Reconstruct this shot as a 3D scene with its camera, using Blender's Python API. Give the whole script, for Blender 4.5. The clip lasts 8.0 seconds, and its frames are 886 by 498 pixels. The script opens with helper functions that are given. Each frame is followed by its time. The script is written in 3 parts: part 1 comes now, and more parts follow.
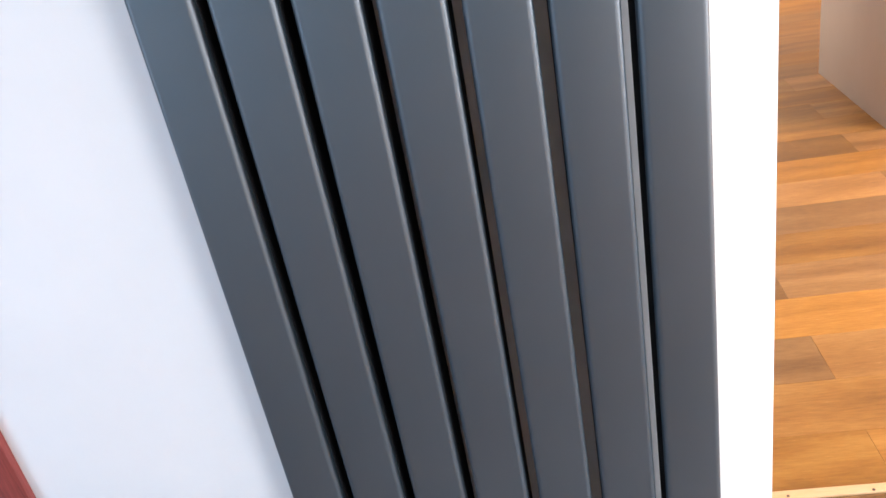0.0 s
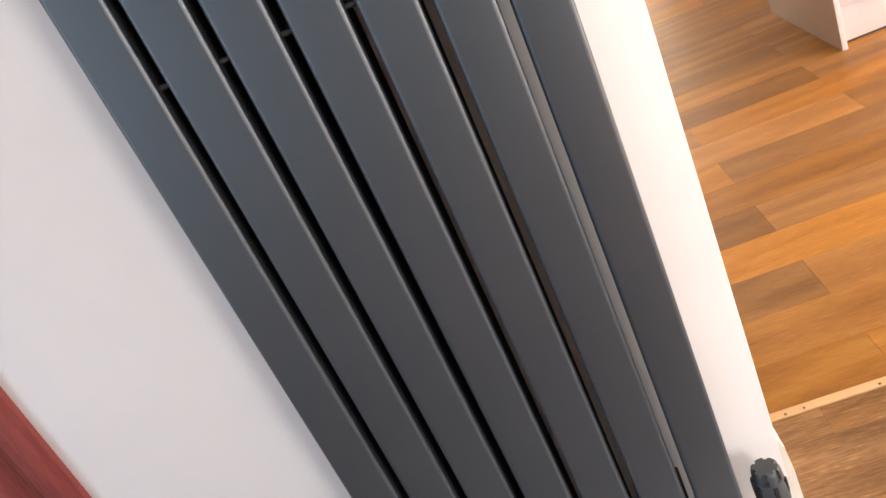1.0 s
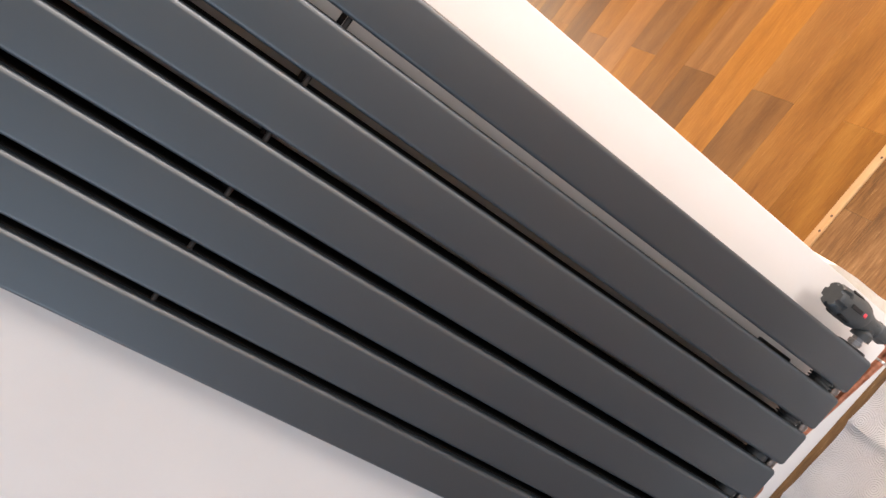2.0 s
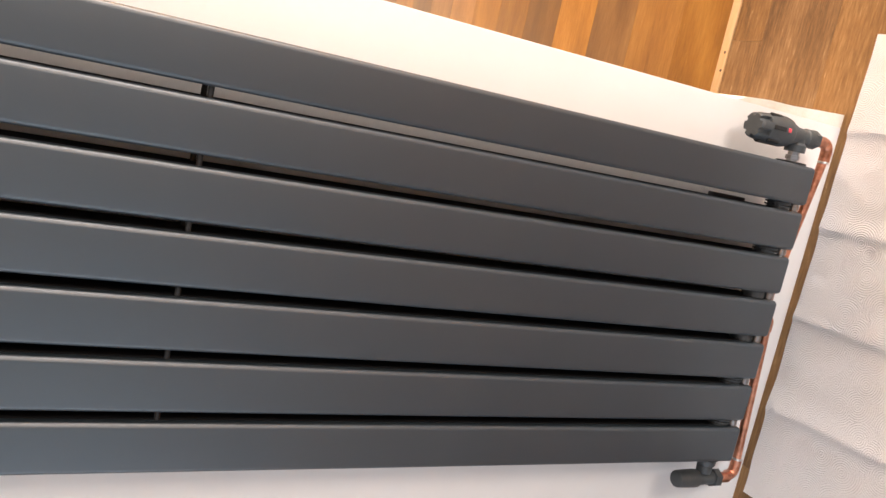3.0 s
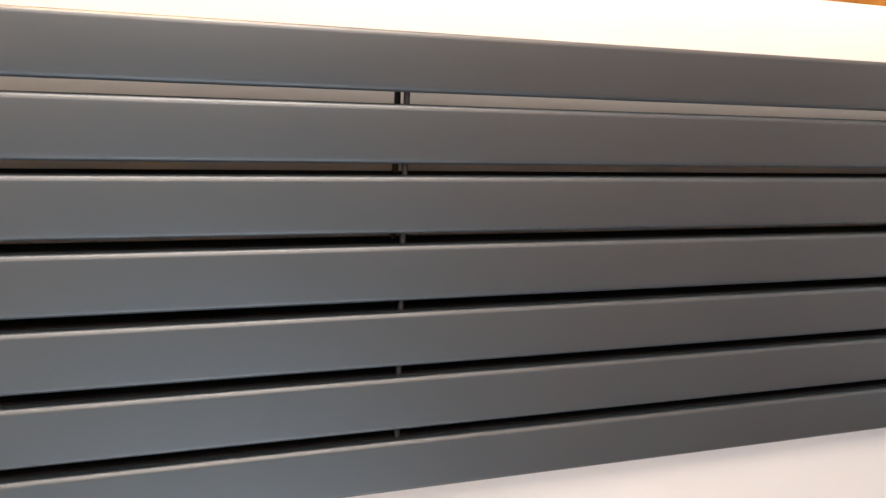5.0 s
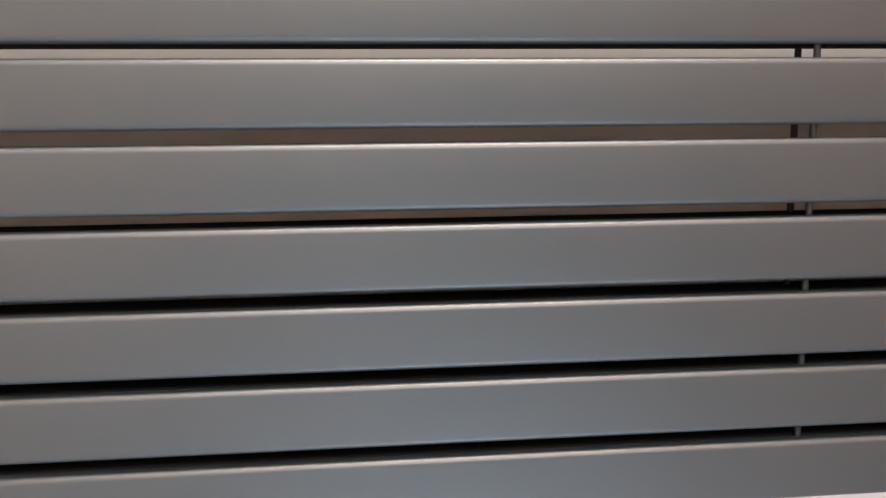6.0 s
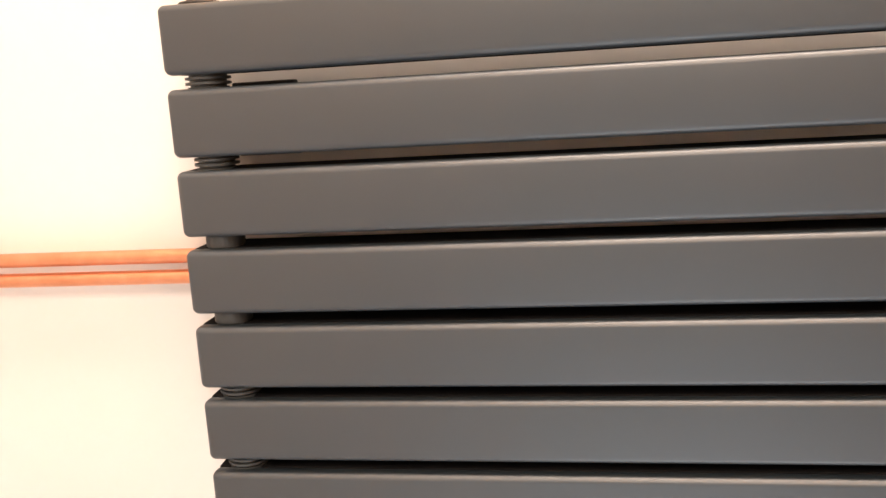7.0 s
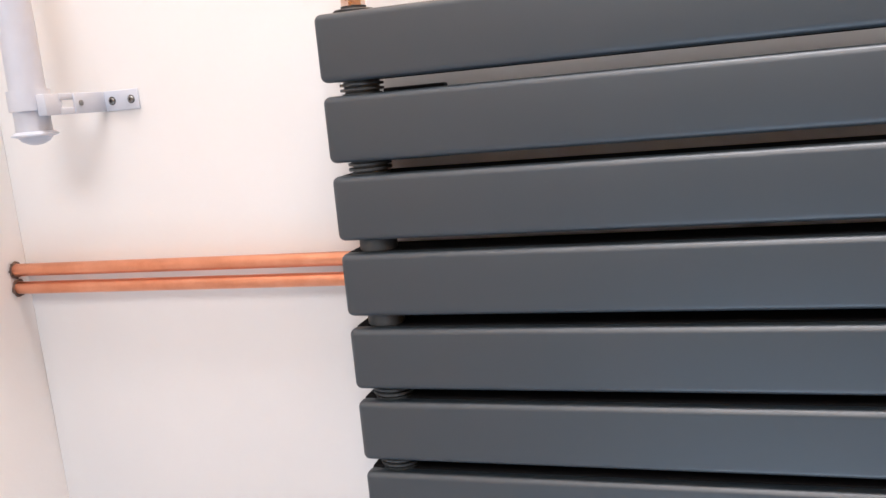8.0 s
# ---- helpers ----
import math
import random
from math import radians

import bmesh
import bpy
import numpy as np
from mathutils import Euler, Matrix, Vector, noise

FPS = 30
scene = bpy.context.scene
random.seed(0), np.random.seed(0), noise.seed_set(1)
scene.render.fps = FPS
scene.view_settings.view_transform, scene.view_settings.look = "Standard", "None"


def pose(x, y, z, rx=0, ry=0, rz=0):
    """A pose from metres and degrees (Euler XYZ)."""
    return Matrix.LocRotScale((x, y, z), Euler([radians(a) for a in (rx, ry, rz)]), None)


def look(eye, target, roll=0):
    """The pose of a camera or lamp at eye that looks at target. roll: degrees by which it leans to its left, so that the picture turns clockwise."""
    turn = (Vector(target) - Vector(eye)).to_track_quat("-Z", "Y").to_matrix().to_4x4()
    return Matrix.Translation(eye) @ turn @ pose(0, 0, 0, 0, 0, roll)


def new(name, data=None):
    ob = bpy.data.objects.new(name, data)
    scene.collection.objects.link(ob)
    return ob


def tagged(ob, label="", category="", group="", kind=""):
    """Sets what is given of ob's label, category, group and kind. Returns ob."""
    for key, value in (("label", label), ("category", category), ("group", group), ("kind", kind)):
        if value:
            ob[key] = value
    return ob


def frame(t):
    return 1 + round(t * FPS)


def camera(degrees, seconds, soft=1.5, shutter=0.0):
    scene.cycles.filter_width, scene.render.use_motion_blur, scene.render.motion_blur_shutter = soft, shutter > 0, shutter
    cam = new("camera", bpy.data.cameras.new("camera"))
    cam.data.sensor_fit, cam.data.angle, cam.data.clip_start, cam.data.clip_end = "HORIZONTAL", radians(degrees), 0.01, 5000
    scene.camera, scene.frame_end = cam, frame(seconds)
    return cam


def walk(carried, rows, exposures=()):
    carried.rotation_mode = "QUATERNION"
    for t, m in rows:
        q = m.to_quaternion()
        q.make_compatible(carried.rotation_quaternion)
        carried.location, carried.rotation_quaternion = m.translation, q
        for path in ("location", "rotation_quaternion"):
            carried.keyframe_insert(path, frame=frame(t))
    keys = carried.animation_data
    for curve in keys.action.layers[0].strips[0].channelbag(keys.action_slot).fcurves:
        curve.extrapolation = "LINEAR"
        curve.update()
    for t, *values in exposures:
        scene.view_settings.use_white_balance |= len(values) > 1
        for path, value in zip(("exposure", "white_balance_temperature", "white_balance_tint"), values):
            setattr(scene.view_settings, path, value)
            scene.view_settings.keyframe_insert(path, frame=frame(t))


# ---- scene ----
cam = camera(56.05, 8.0, soft=1.5)
PATH = [
    (0.0, pose(0.0962, -0.7419, 1.1696, 62.488, 9.755, 3.345)),
    (0.5, pose(0.1414, -0.8431, 1.1747, 62.969, 14.134, 2.450)),
    (1.0, pose(0.1748, -0.8855, 1.2131, 62.446, 22.771, -1.318)),
    (1.5, pose(0.1804, -0.8867, 1.2535, 59.919, 35.981, -8.694)),
    (1.7, pose(0.1866, -0.8865, 1.2740, 56.086, 41.516, -14.072)),
    (2.8, pose(0.2193, -0.9113, 1.2865, 19.028, 59.832, -57.622)),
    (3.0, pose(0.2230, -0.9134, 1.2847, 12.709, 60.381, -64.718)),
    (3.5, pose(0.2272, -0.9112, 1.2915, 2.661, 59.858, -75.853)),
    (4.0, pose(0.2240, -0.9090, 1.2994, -1.308, 60.822, -80.211)),
    (4.2, pose(0.2229, -0.9087, 1.3068, -2.283, 62.268, -81.239)),
    (5.3, pose(0.1731, -0.8088, 1.3806, -5.530, 74.059, -84.639)),
    (5.5, pose(0.1555, -0.7938, 1.4062, -6.778, 76.962, -86.270)),
    (6.0, pose(0.1169, -0.7533, 1.5243, -13.921, 84.086, -95.794)),
    (6.5, pose(0.1468, -0.7232, 1.6094, -145.239, 87.493, 134.958)),
    (7.0, pose(0.1677, -0.7249, 1.6727, -169.155, 81.000, 112.009)),
    (7.5, pose(0.1659, -0.7272, 1.6866, -172.606, 74.919, 108.464)),
    (8.0, pose(0.1706, -0.7234, 1.7052, -172.912, 72.883, 108.167)),
]
LIGHT = [
    (0.0, 0.02, 5450, 9), (0.5, -0.22, 6450, 14), (1.0, -0.4, 6300, 14), (1.5, -0.46, 6250, 14), (3.0, -0.3, 6750, 15),
    (4.2, -0.28, 6750, 15), (5.5, 0.18, 7150, 15), (6.0, 0.3, 6900, 15), (6.5, 0.48, 7250, 16), (7.0, 0.06, 8000, 20), (7.5, -0.26, 6450, 16), (8.0, -0.42, 6050, 14),
]
walk(cam, PATH, LIGHT)

# ---- world and light ----
world = bpy.data.worlds.new("sky")
scene.world = world
world.use_nodes = True
sky = world.node_tree.nodes.new("ShaderNodeTexSky")
sky.sky_type = "NISHITA"
sky.sun_disc = False
sky.sun_elevation, sky.sun_rotation = radians(41), radians(77)
world.node_tree.links.new(sky.outputs["Color"], world.node_tree.nodes["Background"].inputs["Color"])
world.node_tree.nodes["Background"].inputs["Strength"].default_value = 0.1


def window_light(name, at, aim, width, height, watts, colour):
    lamp = bpy.data.lights.new(name, "AREA")
    lamp.shape, lamp.size, lamp.size_y = "RECTANGLE", width, height
    lamp.energy, lamp.color = watts, colour
    ob = new(name, lamp)
    ob.matrix_world = look(at, aim)
    return ob


window_light("daylight_east", (3.96, -0.62, 1.1), (0, -0.55, 0.6), 0.85, 2.0, 300, (1.0, 0.95, 0.9))
window_light("daylight_corner", (3.05, -4.16, 1.12), (0.0, 0, 0.8), 1.3, 2.05, 190, (1.0, 0.935, 0.86))
window_light("daylight_rear_sky", (-2.15, -4.16, 1.2), (-1.6, 0, 1.2), 1.85, 2.3, 36, (0.6, 0.8, 1.0))
# Blue fill added for the wall left of the radiator; no such window known
window_light("fill_west", (-3.36, -2.0, 1.1), (0, -0.9, 0.7), 1.5, 1.9, 75, (0.66, 0.83, 1.0))
# Faint fill added for light bounced off the room behind
window_light("fill_rear", (0.42, -4.16, 1.2), (0.42, 0, 1.2), 3.05, 2.3, 9, (0.98, 0.97, 0.97))
window_light("daylight_kitchen", (0.7, 4.66, 1.12), (0.7, 0, 1.0), 1.1, 1.95, 55, (1.0, 0.78, 0.52))
# Orange fill added to even out the kitchen floor; its window is made up
window_light("fill_kitchen_floor", (3.96, 1.25, 1.45), (0.9, 1.0, 0.0), 1.5, 1.25, 190, (1.0, 0.6, 0.27))
sun = bpy.data.lights.new("sun", "SUN")
sun.energy, sun.angle, sun.color = 2.5, radians(0.5), (1.0, 0.9, 0.76)
new("sun", sun).matrix_world = look((8, 0.2, 5.2), (2.0, -1.6, 0))

# ---- materials ----


def material(name, base, rough=0.5, metal=0.0):
    m = bpy.data.materials.new(name)
    m.use_nodes = True
    b = m.node_tree.nodes["Principled BSDF"]
    b.inputs["Base Color"].default_value = (*base, 1)
    b.inputs["Roughness"].default_value = rough
    b.inputs["Metallic"].default_value = metal
    return m


def node(m, kind, **values):
    n = m.node_tree.nodes.new("ShaderNode" + kind)
    for key, value in values.items():
        n.inputs[key.replace("_", " ")].default_value = value
    return n


def link(m, a, b):
    m.node_tree.links.new(a, b)


def coords(m, stretch=(1, 1, 1)):
    c = node(m, "TexCoord")
    p = node(m, "Mapping", Scale=stretch)
    link(m, c.outputs["Object"], p.inputs["Vector"])
    return p.outputs["Vector"]


def ramp(m, fac, stops):
    r = m.node_tree.nodes.new("ShaderNodeValToRGB")
    e = r.color_ramp.elements
    while len(e) < len(stops):
        e.new(0.5)
    for k, (p, c) in enumerate(stops):
        e[k].position, e[k].color = p, (*c, 1)
    link(m, fac, r.inputs["Fac"])
    return r.outputs["Color"]


def bump(m, height, strength, distance):
    n = node(m, "Bump", Strength=strength, Distance=distance)
    link(m, height, n.inputs["Height"])
    link(m, n.outputs["Normal"], m.node_tree.nodes["Principled BSDF"].inputs["Normal"])
    return n


def mottled(name, low, high, rough, scale, grain, strength, distance, metal=0.0, rough_span=0.08):
    """A surface with broad stains, and fine grain in its relief."""
    m = material(name, low, rough, metal)
    b = m.node_tree.nodes["Principled BSDF"]
    v = coords(m)
    n = node(m, "TexNoise", Scale=scale, Detail=5.0, Roughness=0.6)
    link(m, v, n.inputs["Vector"])
    link(m, ramp(m, n.outputs["Fac"], [(0.3, low), (0.7, high)]), b.inputs["Base Color"])
    g = node(m, "TexNoise", Scale=grain, Detail=3.0)
    link(m, v, g.inputs["Vector"])
    bump(m, g.outputs["Fac"], strength, distance)
    r = node(m, "MapRange", To_Min=rough - rough_span, To_Max=rough + rough_span)
    link(m, n.outputs["Fac"], r.inputs["Value"])
    link(m, r.outputs["Result"], b.inputs["Roughness"])
    return m


WALL = mottled("wall_paint", (0.68, 0.668, 0.65), (0.73, 0.718, 0.70), 0.7, 2.5, 140, 0.12, 0.0008)
# Unseen east and south walls, toned for what the panels reflect
TAUPE = mottled("unseen_wall_taupe", (0.6, 0.565, 0.53), (0.66, 0.625, 0.59), 0.75, 2.5, 260, 0.25, 0.0012)
# Unseen west wall, darkened so the panels' left edges reflect little
DARK_WALL = mottled("unseen_dark_wall", (0.2, 0.18, 0.17), (0.24, 0.22, 0.21), 0.8, 2.5, 260, 0.25, 0.0012)
CEILING = mottled("ceiling_paint", (0.74, 0.73, 0.71), (0.8, 0.79, 0.77), 0.85, 2.0, 160, 0.25, 0.001)
PLASTER = mottled("bare_plaster", (0.72, 0.66, 0.54), (0.8, 0.77, 0.7), 0.85, 30, 220, 0.5, 0.002)
COAT = mottled("anthracite_powder_coat", (0.019, 0.03, 0.04), (0.023, 0.034, 0.044), 0.45, 6, 1400, 0.12, 0.0003, 0.0, 0.03)
COAT.node_tree.nodes["Principled BSDF"].inputs["Specular IOR Level"].default_value = 0.95
VALVE = mottled("anthracite_valve_coat", (0.035, 0.042, 0.047), (0.05, 0.058, 0.062), 0.5, 60, 1500, 0.25, 0.0004)
# Near-black without gloss: the shade between panels put into the colour
GAP_BLACK = mottled("gap_shade_black", (0.008, 0.008, 0.009), (0.013, 0.013, 0.014), 0.9, 40, 700, 0.2, 0.0004)
GAP_BLACK.node_tree.nodes["Principled BSDF"].inputs["Specular IOR Level"].default_value = 0.1
RUBBER = mottled("black_gasket", (0.012, 0.012, 0.013), (0.025, 0.025, 0.027), 0.6, 90, 900, 0.2, 0.0004)
COPPER = mottled("copper", (0.72, 0.30, 0.17), (0.86, 0.42, 0.27), 0.34, 22, 500, 0.15, 0.0005, 1.0)
OLD_COPPER = mottled("soldered_copper", (0.30, 0.12, 0.07), (0.72, 0.32, 0.2), 0.36, 70, 500, 0.25, 0.0008, 1.0)
SOLDER = mottled("solder", (0.5, 0.48, 0.46), (0.75, 0.73, 0.7), 0.3, 200, 700, 0.3, 0.0006, 1.0)
CHROME = mottled("nickel_plate", (0.2, 0.19, 0.185), (0.42, 0.4, 0.385), 0.3, 60, 800, 0.05, 0.0003, 1.0)
STEEL = mottled("dull_zinc", (0.22, 0.21, 0.2), (0.36, 0.35, 0.33), 0.4, 90, 700, 0.1, 0.0003, 1.0)
BRASS = mottled("tarnished_brass", (0.62, 0.36, 0.24), (0.86, 0.72, 0.62), 0.28, 80, 800, 0.1, 0.0003, 1.0)
WHITE_METAL = mottled("white_enamel", (0.5, 0.53, 0.59), (0.56, 0.59, 0.65), 0.35, 20, 600, 0.08, 0.0003)
CABINET = mottled("white_cabinet_board", (0.62, 0.57, 0.55), (0.68, 0.63, 0.61), 0.4, 3, 400, 0.05, 0.0003)
SHADOW_GAP = mottled("plinth_gap_shade", (0.03, 0.028, 0.025), (0.05, 0.046, 0.04), 0.7, 40, 300, 0.2, 0.0005)
# Rough dark brown, for the pipe holes' rims and the strip's screws
DARK_BROWN = mottled("rough_dark_brown", (0.06, 0.035, 0.025), (0.2, 0.13, 0.1), 0.9, 160, 500, 0.8, 0.002)
# Near-black for the shade inside slots, screw recesses and holes
RECESS_BLACK = mottled("recess_shade_black", (0.006, 0.006, 0.006), (0.01, 0.01, 0.01), 0.8, 60, 500, 0.1, 0.0003)
RED = material("red_indicator", (0.62, 0.05, 0.07), 0.4)


def wood(name, tones, rough, fleck, along=(1.3, 6, 6), each=True, grain=0.4, flecked=0.67):
    """Wood grain along the object's x, shifted and toned from piece to piece."""
    m = material(name, tones[0], rough)
    b = m.node_tree.nodes["Principled BSDF"]
    c = node(m, "TexCoord")
    info = node(m, "ObjectInfo")
    shift = node(m, "VectorMath")
    shift.operation = "ADD"
    link(m, c.outputs["Object"], shift.inputs[0])
    jump = node(m, "VectorMath")
    jump.operation = "SCALE"
    jump.inputs[0].default_value = (7.3, 3.1, 5.7)
    link(m, info.outputs["Random"], jump.inputs["Scale"])
    link(m, jump.outputs["Vector"], shift.inputs[1])
    p = node(m, "Mapping", Scale=along)
    link(m, shift.outputs["Vector"], p.inputs["Vector"])
    broad = node(m, "TexNoise", Scale=1.6, Detail=4.0, Roughness=0.55, Distortion=0.7)
    link(m, p.outputs["Vector"], broad.inputs["Vector"])
    rings = node(m, "TexWave", Scale=0.55, Distortion=9.0, Detail=3.0, Detail_Scale=1.2)
    rings.bands_direction = "Y"
    link(m, p.outputs["Vector"], rings.inputs["Vector"])
    q = node(m, "Mapping", Scale=(along[0] * 14.0, along[1] * 30, along[2] * 30))
    link(m, shift.outputs["Vector"], q.inputs["Vector"])
    fine = node(m, "TexNoise", Scale=1.5, Detail=6.0, Roughness=0.7)
    link(m, q.outputs["Vector"], fine.inputs["Vector"])
    mix = node(m, "Mix", Factor=0.16)
    link(m, broad.outputs["Fac"], mix.inputs["A"])
    link(m, rings.outputs["Fac"], mix.inputs["B"])
    mix2 = node(m, "Mix", Factor=grain)
    link(m, mix.outputs["Result"], mix2.inputs["A"])
    link(m, fine.outputs["Fac"], mix2.inputs["B"])
    colour = ramp(m, mix2.outputs["Result"], [(0.34, tones[0]), (0.5, tones[1]), (0.64, tones[2])])
    tone = node(m, "HueSaturation")
    span = node(m, "MapRange", To_Min=0.86, To_Max=1.1)
    link(m, info.outputs["Random"], span.inputs["Value"])
    if each:
        own = node(m, "Math")
        own.operation = "MULTIPLY"
        link(m, span.outputs["Result"], own.inputs[0])
        link(m, info.outputs["Color"], own.inputs[1])
        link(m, own.outputs["Value"], tone.inputs["Value"])
        sat = node(m, "MapRange", To_Min=0.98, To_Max=1.12)
        link(m, info.outputs["Random"], sat.inputs["Value"])
        link(m, sat.outputs["Result"], tone.inputs["Saturation"])
    link(m, colour, tone.inputs["Color"])
    flecks = node(m, "MapRange", From_Min=flecked, From_Max=flecked + 0.1)
    link(m, fine.outputs["Fac"], flecks.inputs["Value"])
    over = node(m, "Mix", Factor=0.0)
    over.data_type = "RGBA"
    link(m, flecks.outputs["Result"], over.inputs[0])
    link(m, tone.outputs["Color"], over.inputs[6])
    over.inputs[7].default_value = (*fleck, 1)
    link(m, over.outputs[2], b.inputs["Base Color"])
    r = node(m, "MapRange", To_Min=rough - 0.08, To_Max=rough + 0.12)
    link(m, mix2.outputs["Result"], r.inputs["Value"])
    link(m, r.outputs["Result"], b.inputs["Roughness"])
    bump(m, fine.outputs["Fac"], 0.18, 0.0008)
    b.inputs["Specular IOR Level"].default_value = 0.3
    return m


PLANK = wood("vinyl_oak_plank", ((0.2, 0.095, 0.03), (0.3, 0.15, 0.047), (0.39, 0.21, 0.07)), 0.44, (0.46, 0.3, 0.14), (1.2, 5, 5))
# Same oak, greyed and darkened for the cooler light on the room side
COOL_LIT_PLANK = wood("cool_lit_oak_plank", ((0.1, 0.055, 0.026), (0.2, 0.115, 0.054), (0.3, 0.185, 0.095)), 0.44, (0.5, 0.36, 0.21), (1.2, 5, 5), grain=0.58, flecked=0.645)
PINE = wood("pine_strip", ((0.54, 0.34, 0.17), (0.64, 0.43, 0.23), (0.7, 0.5, 0.29)), 0.5, (0.74, 0.56, 0.36), each=False)
ROSEWOOD = wood("rosewood_foil", ((0.06, 0.016, 0.014), (0.19, 0.042, 0.036), (0.27, 0.065, 0.055)), 0.34, (0.3, 0.09, 0.075), (16, 16, 0.45), False)

TOWEL = material("embossed_paper", (0.9, 0.895, 0.9), 0.9)
v = coords(TOWEL)
cells = node(TOWEL, "TexVoronoi", Scale=21.0, Randomness=0.95)
cells.voronoi_dimensions = "2D"
link(TOWEL, v, cells.inputs["Vector"])
waves = node(TOWEL, "Math")
waves.operation = "SINE"
far = node(TOWEL, "Math")
far.operation = "MULTIPLY"
far.inputs[1].default_value = 78.0
link(TOWEL, cells.outputs["Distance"], far.inputs[0])
link(TOWEL, far.outputs["Value"], waves.inputs[0])
fibre = node(TOWEL, "TexNoise", Scale=420.0, Detail=4.0)
link(TOWEL, v, fibre.inputs["Vector"])
both = node(TOWEL, "Math")
both.operation = "MULTIPLY_ADD"
both.inputs[1].default_value = 0.5
press = node(TOWEL, "TexNoise", Scale=9.0, Detail=2.0)
link(TOWEL, v, press.inputs["Vector"])
depth = node(TOWEL, "MapRange", From_Min=0.38, From_Max=0.66, To_Min=0.22, To_Max=1.0)
link(TOWEL, press.outputs["Fac"], depth.inputs["Value"])
faded = node(TOWEL, "Math")
faded.operation = "MULTIPLY"
link(TOWEL, waves.outputs["Value"], faded.inputs[0])
link(TOWEL, depth.outputs["Result"], faded.inputs[1])
link(TOWEL, faded.outputs["Value"], both.inputs[0])
link(TOWEL, fibre.outputs["Fac"], both.inputs[2])
bump(TOWEL, both.outputs["Value"], 0.8, 0.0012)

# ---- shapes ----


def box(x0, x1, y0, y1, z0, z1, bevel=0.0, segments=2):
    bm = bmesh.new()
    bmesh.ops.create_cube(bm, size=1)
    for vert in bm.verts:
        vert.co = ((x0 + x1) / 2 + vert.co.x * (x1 - x0), (y0 + y1) / 2 + vert.co.y * (y1 - y0), (z0 + z1) / 2 + vert.co.z * (z1 - z0))
    if bevel:
        bmesh.ops.bevel(bm, geom=bm.edges[:], offset=bevel, segments=segments, profile=0.5, affect="EDGES")
    return bm


def joined(*parts):
    bm = parts[0]
    for other in parts[1:]:
        me = bpy.data.meshes.new("t")
        other.to_mesh(me)
        bm.from_mesh(me)
        bpy.data.meshes.remove(me)
        other.free()
    return bm


def sweep(points, radius, sides=20, caps=True):
    """A round tube along a line of points."""
    pts = [Vector(p) for p in points]
    bm = bmesh.new()
    rings = []
    side = None
    for k, p in enumerate(pts):
        a = (p - pts[k - 1]).normalized() if k else None
        b = (pts[k + 1] - p).normalized() if k + 1 < len(pts) else None
        d = ((a or b) + (b or a)).normalized()
        if side is None:
            side = d.orthogonal().normalized()
        side = (side - d * side.dot(d)).normalized()
        up = d.cross(side)
        rings.append([bm.verts.new(p + radius * (math.cos(s) * side + math.sin(s) * up)) for s in (2 * math.pi * j / sides for j in range(sides))])
    for one, two in zip(rings, rings[1:]):
        for j in range(sides):
            bm.faces.new((one[j], one[(j + 1) % sides], two[(j + 1) % sides], two[j]))
    if caps:
        bm.faces.new(rings[0][::-1])
        bm.faces.new(rings[-1])
    bmesh.ops.recalc_face_normals(bm, faces=bm.faces[:])
    return bm


def turned(profile, at, axis, sides=32):
    """A turned form: (distance along the axis, radius) pairs."""
    bm = bmesh.new()
    turn = Vector(axis).to_track_quat("Z", "Y").to_matrix()
    rings = []
    for d, r in profile:
        rings.append([bm.verts.new(Vector(at) + turn @ Vector((r * math.cos(2 * math.pi * j / sides), r * math.sin(2 * math.pi * j / sides), d))) for j in range(sides)])
    for one, two in zip(rings, rings[1:]):
        for j in range(sides):
            bm.faces.new((one[j], one[(j + 1) % sides], two[(j + 1) % sides], two[j]))
    bm.faces.new(rings[0][::-1])
    bm.faces.new(rings[-1])
    bmesh.ops.recalc_face_normals(bm, faces=bm.faces[:])
    return bm


def arc(corner, towards_a, towards_b, radius, steps=8):
    """The points of a rounded corner between two directions."""
    a, b, c = Vector(towards_a), Vector(towards_b), Vector(corner)
    mid = c + (a + b) * radius
    out = []
    for k in range(steps + 1):
        s = math.pi / 2 * k / steps
        out.append(mid - b * radius * math.cos(s) - a * radius * math.sin(s))
    return out


def mesh_of(name, bm, mat, smooth=True):
    me = bpy.data.meshes.new(name)
    bm.to_mesh(me)
    bm.free()
    me.materials.append(mat)
    if smooth:
        me.shade_smooth()
        me.set_sharp_from_angle(angle=radians(35))
    return me


def part(name, bm, mat, parent, label=""):
    ob = new(name, mesh_of(name, bm, mat))
    ob.parent = parent
    return tagged(ob, label)


def thing(name, bm, mat, label, category, group="", kind=""):
    return tagged(new(name, mesh_of(name, bm, mat)), label, category, group, kind)


def base(name, at, label, category, group="", kind=""):
    ob = new(name)
    ob.empty_display_size = 0.05
    ob.location = at
    return tagged(ob, label, category, group, kind)


def under(name, bm, mat, parent, label=""):
    """A part given in world places under a thing that stands elsewhere."""
    bm.transform(Matrix.Translation(-parent.location))
    return part(name, bm, mat, parent, label)


# ---- the setting ----
H = 2.485        # ceiling
WY = 0.08        # face of the radiator's wall
BACK = 0.38      # its back
EDGE = 0.336     # its free end
X0, X1, Y0, Y1 = -3.2, 3.8, -4.0, 4.5

